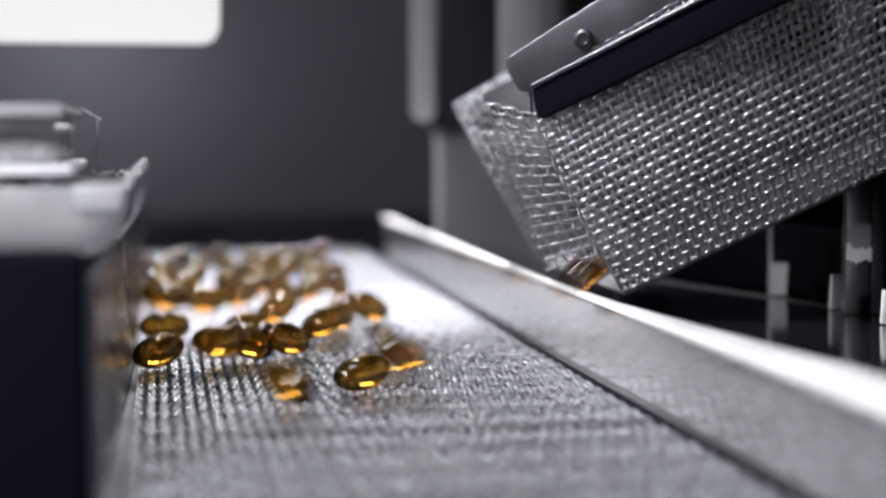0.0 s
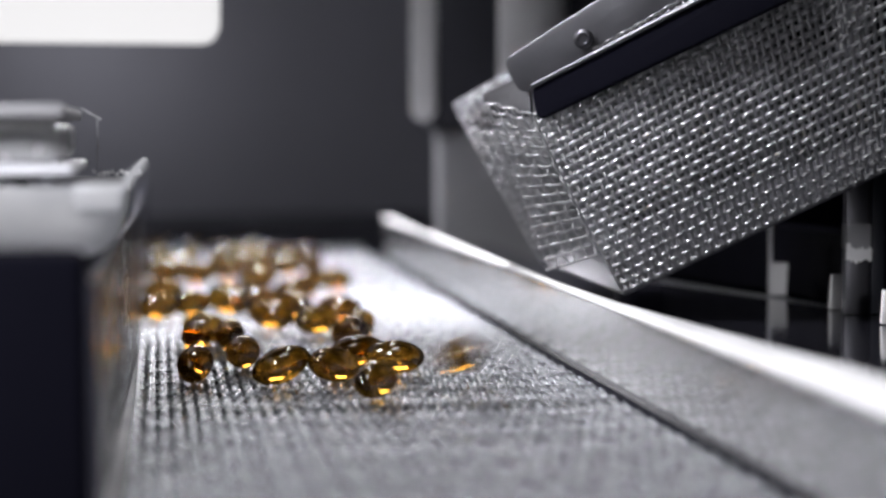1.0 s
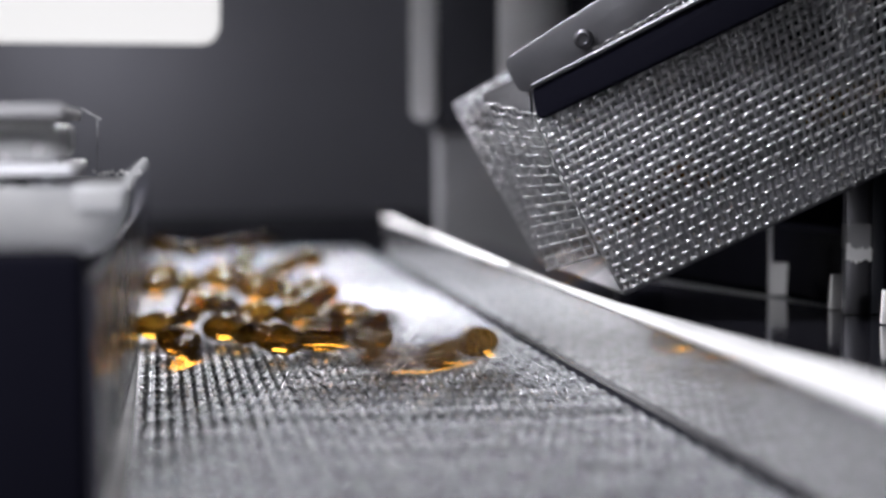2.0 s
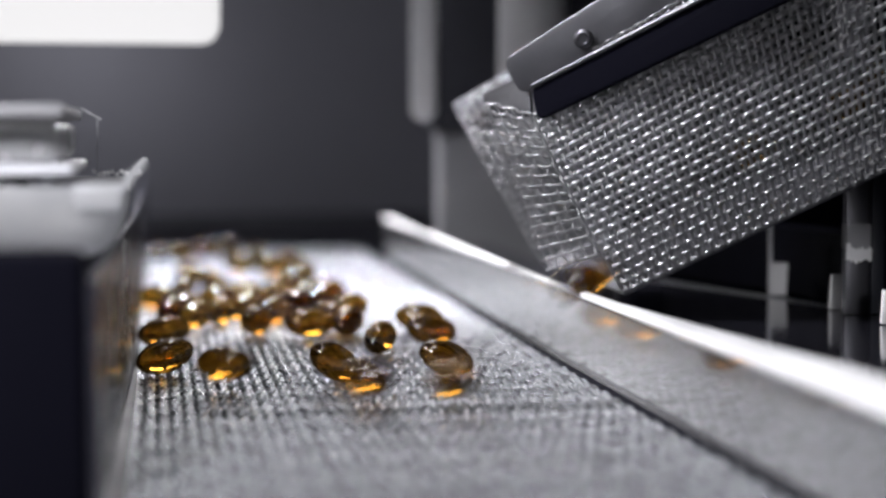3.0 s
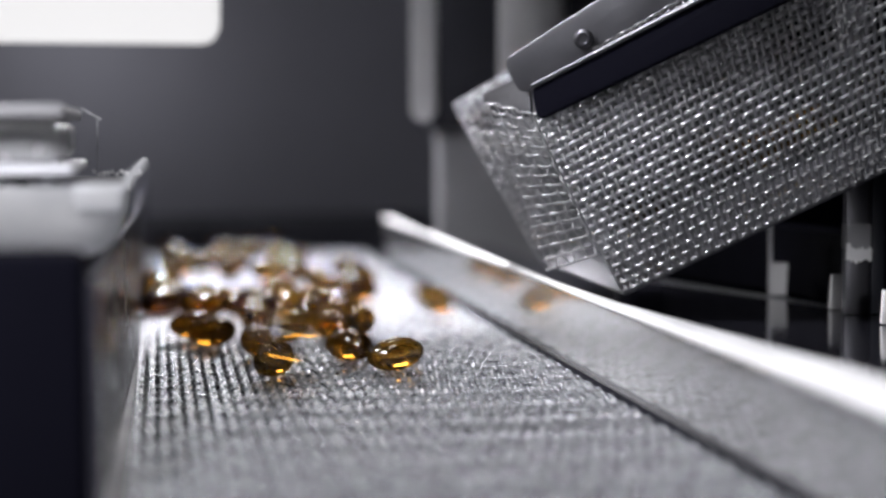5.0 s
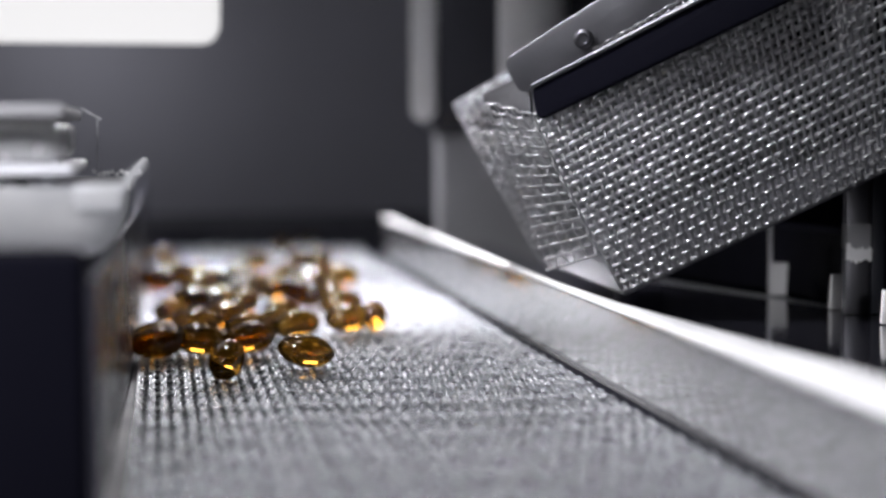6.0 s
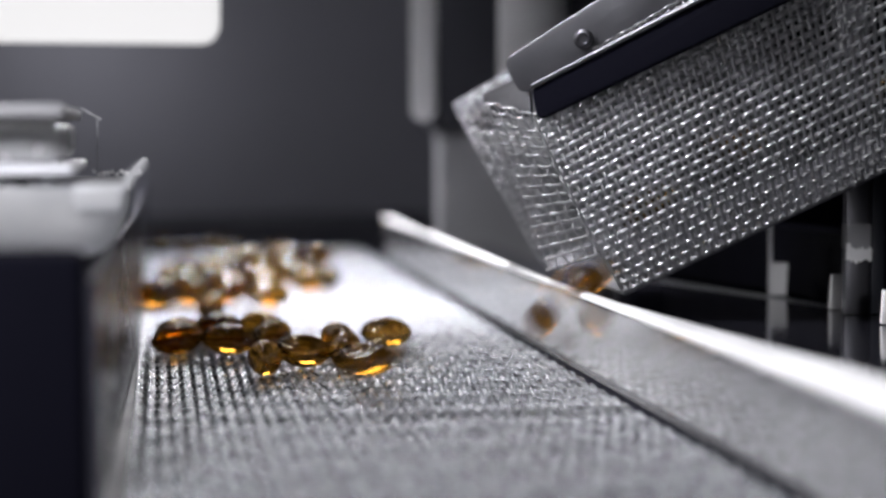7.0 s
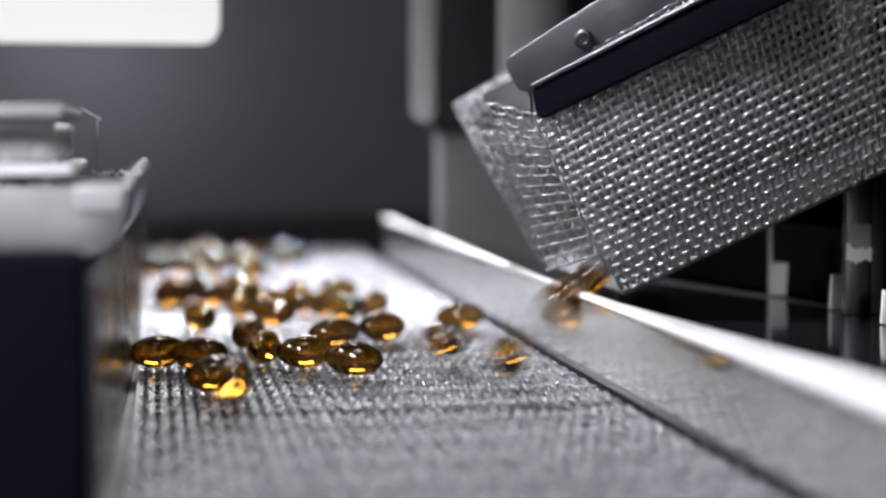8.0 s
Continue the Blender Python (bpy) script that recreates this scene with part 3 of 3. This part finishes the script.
def motions():
    run_belt()
    softgel = capsule()
    softgel.matrix_basis = pose(0.060, 0.620, 0.0037, 0, 0, 15)
    lying(softgel, 0.0011, 0.3938, 13)
    lying(softgel, -0.0005, 0.3494, 30)
    lying(softgel, 0.0187, 0.3591, -23)
    lying(softgel, 0.0273, 0.3637, 19)
    lying(softgel, 0.0378, 0.3116, 25)
    lying(softgel, 0.0383, 0.3908, 4)
    lying(softgel, 0.0533, 0.4264, 5)
    lying(softgel, 0.0439, 0.4081, 65)
    lying(softgel, 0.0296, 0.4236, 14)
    lying(softgel, 0.0182, 0.3830, 43)
    lying(softgel, 0.0232, 0.4695, 5)
    lying(softgel, 0.0434, 0.4801, 21)
    lying(softgel, 0.0519, 0.4860, 65)
    lying(softgel, 0.0307, 0.5093, -4)
    lying(softgel, 0.0339, 0.4747, 32)
    lying(softgel, 0.0026, 0.4649, -2)
    lying(softgel, 0.0096, 0.5269, 15)
    lying(softgel, 0.0004, 0.5285, 43)
    lying(softgel, 0.0120, 0.4555, 10)
    lying(softgel, 0.0236, 0.5525, 0)
    lying(softgel, 0.0133, 0.5706, 54)
    lying(softgel, 0.0039, 0.5921, -6)
    lying(softgel, 0.0331, 0.5871, 21)
    lying(softgel, 0.0398, 0.5387, 0)
    lying(softgel, 0.0480, 0.5355, 74)
    lying(softgel, 0.0518, 0.5944, 1)
    lying(softgel, 0.0212, 0.6160, -4)
    lying(softgel, 0.0368, 0.5666, -2)
    lying(softgel, 0.0265, 0.5344, 53)
    lying(softgel, 0.0084, 0.6099, 30)
    lying(softgel, 0.0552, 0.5420, 4)
    lying(softgel, 0.0062, 0.4984, 4)
    lying(softgel, -0.0005, 0.4819, 34)
    lying(softgel, 0.0199, 0.5054, 65)
    lying(softgel, -0.0005, 0.5732, 1)
    lying(softgel, 0.0307, 0.5446, 59)
    lying(softgel, 0.0443, 0.6037, 13)
    lying(softgel, 0.0182, 0.6082, -2)
    falling(softgel, 0, 0.06, 0.0274, 0.3218, -22, (0.0, 0.0458, 0.3178, 0.0065))
    falling(softgel, 1, 0.07, 0.0106, 0.2974, -27, (0.0, 0.0226, 0.2934, 0.0051))
    falling(softgel, 2, 0.07, 0.0358, 0.3481, -67, (0.0, 0.0478, 0.3441, 0.0052))
    falling(softgel, 3, 0.07, 0.0084, 0.3558, 41, (0.0, 0.0120, 0.3522, 0.0052))
    falling(softgel, 4, 0.20, 0.0461, 0.3418, -14, (0.0, 0.0885, 0.3380, 0.0203))
    falling(softgel, 5, 0.45, 0.0472, 0.3302, 71)
    falling(softgel, 6, 0.46, 0.0080, 0.3192, 85)
    falling(softgel, 7, 0.46, 0.0155, 0.3210, 85)
    falling(softgel, 8, 0.56, 0.0473, 0.2878, -13, (0.5, 0.0555, 0.2838, 0.0065))
    falling(softgel, 9, 0.70, 0.0426, 0.3438, -60, (0.5, 0.0843, 0.3380, 0.0173))
    falling(softgel, 10, 0.84, 0.0170, 0.3301, 73)
    falling(softgel, 11, 0.85, 0.0399, 0.3303, 5)
    falling(softgel, 12, 0.91, 0.0067, 0.3197, 75)
    falling(softgel, 13, 0.95, 0.0393, 0.2968, 56)
    falling(softgel, 14, 0.96, 0.0232, 0.3189, 3)
    falling(softgel, 15, 0.96, 0.0337, 0.3200, 34)
    falling(softgel, 16, 1.06, 0.0397, 0.3188, -71, (1.0, 0.0571, 0.3117, 0.0065))
    falling(softgel, 17, 1.40, -0.0005, 0.3334, -26)
    falling(softgel, 18, 1.44, 0.0350, 0.3077, -4)
    falling(softgel, 19, 1.46, 0.0154, 0.3346, 9)
    falling(softgel, 20, 1.57, 0.0191, 0.3380, -77, (1.5, 0.0305, 0.3354, 0.0052))
    falling(softgel, 21, 1.57, 0.0040, 0.3217, -44, (1.5, 0.0054, 0.3177, 0.0052))
    falling(softgel, 22, 1.70, 0.0469, 0.3414, 28, (1.5, 0.0923, 0.3380, 0.0188))
    falling(softgel, 23, 2.00, 0.0251, 0.3639, -2)
    falling(softgel, 24, 2.04, 0.0024, 0.3346, 81)
    falling(softgel, 25, 2.07, 0.0210, 0.3420, 5)
    falling(softgel, 26, 2.08, 0.0333, 0.3548, 23)
    falling(softgel, 27, 2.12, 0.0494, 0.3488, 34)
    falling(softgel, 28, 2.13, 0.0153, 0.3411, 68)
    falling(softgel, 29, 2.14, 0.0286, 0.3405, 61)
    falling(softgel, 30, 2.14, 0.0087, 0.3305, 30)
    falling(softgel, 31, 2.22, 0.0070, 0.3673, 3)
    falling(softgel, 32, 2.25, 0.0431, 0.3711, 10)
    falling(softgel, 33, 2.26, 0.0633, 0.3301, -5)
    falling(softgel, 34, 2.28, 0.0425, 0.3324, -3)
    falling(softgel, 35, 2.29, 0.0230, 0.3312, 64)
    falling(softgel, 36, 2.39, 0.0352, 0.3332, 8)
    falling(softgel, 37, 2.41, 0.0449, 0.3339, 63)
    falling(softgel, 38, 2.54, 0.0008, 0.3341, 11)
    falling(softgel, 39, 2.55, 0.0620, 0.3301, 12)
    falling(softgel, 40, 2.66, 0.0484, 0.3293, 67)
    falling(softgel, 41, 2.92, 0.0569, 0.3202, 11)
    falling(softgel, 42, 2.94, 0.0009, 0.3345, 8)
    falling(softgel, 43, 2.96, 0.0339, 0.3194, 25)
    falling(softgel, 44, 3.07, 0.0252, 0.3017, -42, (3.0, 0.0372, 0.2977, 0.0051))
    falling(softgel, 45, 3.07, 0.0397, 0.2950, -69, (3.0, 0.0517, 0.2910, 0.0051))
    falling(softgel, 46, 3.07, 0.0040, 0.3220, -43, (3.0, 0.0124, 0.3180, 0.0052))
    falling(softgel, 47, 3.20, 0.0551, 0.3404, 9, (3.0, 0.0892, 0.3380, 0.0193))
    falling(softgel, 48, 3.20, 0.0482, 0.3459, 81, (3.0, 0.0855, 0.3380, 0.0179))
    falling(softgel, 49, 3.32, 0.0034, 0.3297, -39)
    falling(softgel, 50, 3.38, 0.0118, 0.3315, 29)
    falling(softgel, 51, 3.42, -0.0005, 0.3143, -4)
    falling(softgel, 52, 3.42, 0.0213, 0.3087, 18)
    falling(softgel, 53, 3.44, 0.0111, 0.3072, -2)
    falling(softgel, 54, 3.45, 0.0015, 0.3255, 12)
    falling(softgel, 55, 3.57, 0.0171, 0.3356, 22, (3.5, 0.0297, 0.3312, 0.0052))
    falling(softgel, 56, 3.57, 0.0254, 0.3317, -58, (3.5, 0.0353, 0.3261, 0.0052))
    falling(softgel, 57, 3.57, 0.0009, 0.3232, 7, (3.5, 0.0169, 0.3212, 0.0052))
    falling(softgel, 58, 3.80, 0.0277, 0.3325, 74)
    falling(softgel, 59, 3.92, 0.0082, 0.2974, -4)
    falling(softgel, 60, 3.93, 0.0378, 0.3244, 67)
    falling(softgel, 61, 3.94, 0.0232, 0.3235, 73)
    falling(softgel, 62, 4.07, 0.0451, 0.3532, -38, (4.0, 0.0571, 0.3492, 0.0052))
    falling(softgel, 63, 4.16, 0.0328, 0.3546, -2, (4.0, 0.0631, 0.3450, 0.0152))
    falling(softgel, 64, 4.30, 0.0237, 0.3332, 61)
    falling(softgel, 65, 4.41, 0.0479, 0.3349, 65)
    falling(softgel, 66, 4.42, 0.0409, 0.3287, -41)
    falling(softgel, 67, 4.44, 0.0116, 0.3219, -30)
    falling(softgel, 68, 4.46, 0.0209, 0.3088, 76)
    falling(softgel, 69, 4.56, 0.0401, 0.3078, -45, (4.5, 0.0572, 0.3038, 0.0065))
    falling(softgel, 70, 4.57, 0.0226, 0.2888, 57, (4.5, 0.0346, 0.2848, 0.0051))
    falling(softgel, 71, 4.88, 0.0473, 0.4242, -2)
    falling(softgel, 72, 4.95, 0.0479, 0.3312, 4)
    falling(softgel, 73, 5.00, 0.0427, 0.4067, -6)
    falling(softgel, 74, 5.08, 0.0163, 0.3583, 5)
    falling(softgel, 75, 5.09, 0.0024, 0.3331, 64)
    falling(softgel, 76, 5.14, 0.0577, 0.4498, 14)
    falling(softgel, 77, 5.24, 0.0162, 0.3329, 4)
    falling(softgel, 78, 5.24, 0.0302, 0.3334, 35)
    falling(softgel, 79, 5.25, 0.0332, 0.4056, 56)
    falling(softgel, 80, 5.25, 0.0247, 0.4073, 21)
    falling(softgel, 81, 5.26, 0.0242, 0.4465, 0)
    falling(softgel, 82, 5.31, 0.0527, 0.3343, 81)
    falling(softgel, 83, 5.32, 0.0083, 0.3304, 5)
    falling(softgel, 84, 5.34, 0.0458, 0.3322, 8)
    falling(softgel, 85, 5.42, 0.0320, 0.3312, 21)
    falling(softgel, 86, 5.46, 0.0206, 0.3339, 15)
    falling(softgel, 87, 5.58, -0.0005, 0.3303, 7)
    falling(softgel, 88, 5.64, 0.0196, 0.3319, 2)
    falling(softgel, 89, 5.66, 0.0085, 0.3339, 3)
    falling(softgel, 90, 5.66, -0.0005, 0.3297, 6)
    falling(softgel, 91, 5.85, 0.0301, 0.3349, 4)
    falling(softgel, 92, 5.95, 0.0131, 0.3266, 73)
    falling(softgel, 93, 6.42, 0.0038, 0.3087, 15)
    falling(softgel, 94, 6.43, 0.0510, 0.3134, 7)
    falling(softgel, 95, 6.44, 0.0247, 0.3123, 46)
    falling(softgel, 96, 6.45, 0.0137, 0.3246, 5)
    falling(softgel, 97, 6.46, 0.0038, 0.3261, 37)
    falling(softgel, 98, 6.46, 0.0150, 0.3106, 3)
    falling(softgel, 99, 6.46, 0.0237, 0.3329, -23)
    falling(softgel, 100, 6.56, 0.0389, 0.3198, -74, (6.5, 0.0572, 0.3158, 0.0065))
    falling(softgel, 101, 6.56, 0.0295, 0.2998, 12, (6.5, 0.0400, 0.2956, 0.0065))
    falling(softgel, 102, 6.57, 0.0132, 0.3447, -10, (6.5, 0.0271, 0.3386, 0.0052))
    falling(softgel, 103, 6.86, 0.0384, 0.3308, 80)
    falling(softgel, 104, 6.91, 0.0208, 0.3253, 79)
    falling(softgel, 105, 7.07, 0.0285, 0.3235, -27, (7.0, 0.0405, 0.3195, 0.0052))
    falling(softgel, 106, 7.16, 0.0429, 0.3550, 68, (7.0, 0.0811, 0.3450, 0.0098))
    falling(softgel, 107, 7.20, 0.0557, 0.3517, 44, (7.0, 0.0898, 0.3380, 0.0196))
    falling(softgel, 108, 7.20, 0.0479, 0.3472, -66, (7.0, 0.0861, 0.3380, 0.0179))
    falling(softgel, 109, 7.25, 0.0098, 0.3350, -66)
    falling(softgel, 110, 7.33, 0.0738, 0.3333, -16)
    falling(softgel, 111, 7.41, 0.0198, 0.3148, 62)
    falling(softgel, 112, 7.57, 0.0392, 0.3298, 7, (7.5, 0.0512, 0.3258, 0.0052))
    falling(softgel, 113, 7.70, 0.0517, 0.3540, 24, (7.5, 0.0898, 0.3380, 0.0190))
    falling(softgel, 114, 7.81, 0.0217, 0.3326, 73)
    falling(softgel, 115, 7.84, -0.0005, 0.3324, 5)
    falling(softgel, 116, 7.86, 0.0081, 0.3289, -24)
    falling(softgel, 117, 7.87, 0.0299, 0.3303, -4)
    falling(softgel, 118, 7.91, 0.0387, 0.3221, -20)
    falling(softgel, 119, 7.91, 0.0103, 0.3058, 6)
    falling(softgel, 120, 8.06, 0.0578, 0.3142, 80, (8.0, 0.0662, 0.3102, 0.0065))
    falling(softgel, 121, 8.07, 0.0040, 0.3017, -68, (8.0, 0.0128, 0.2977, 0.0051))
    falling(softgel, 122, 8.07, 0.0468, 0.3538, -58, (8.0, 0.0596, 0.3459, 0.0052))
    falling(softgel, 123, 8.20, 0.0535, 0.3479, -39, (8.0, 0.0898, 0.3380, 0.0190))
    falling(softgel, 124, 8.20, 0.0483, 0.3571, -73, (8.0, 0.0843, 0.3380, 0.0149))
    key(softgel, carried_on(0.060, 0.620, 0.0, 15))


motions()
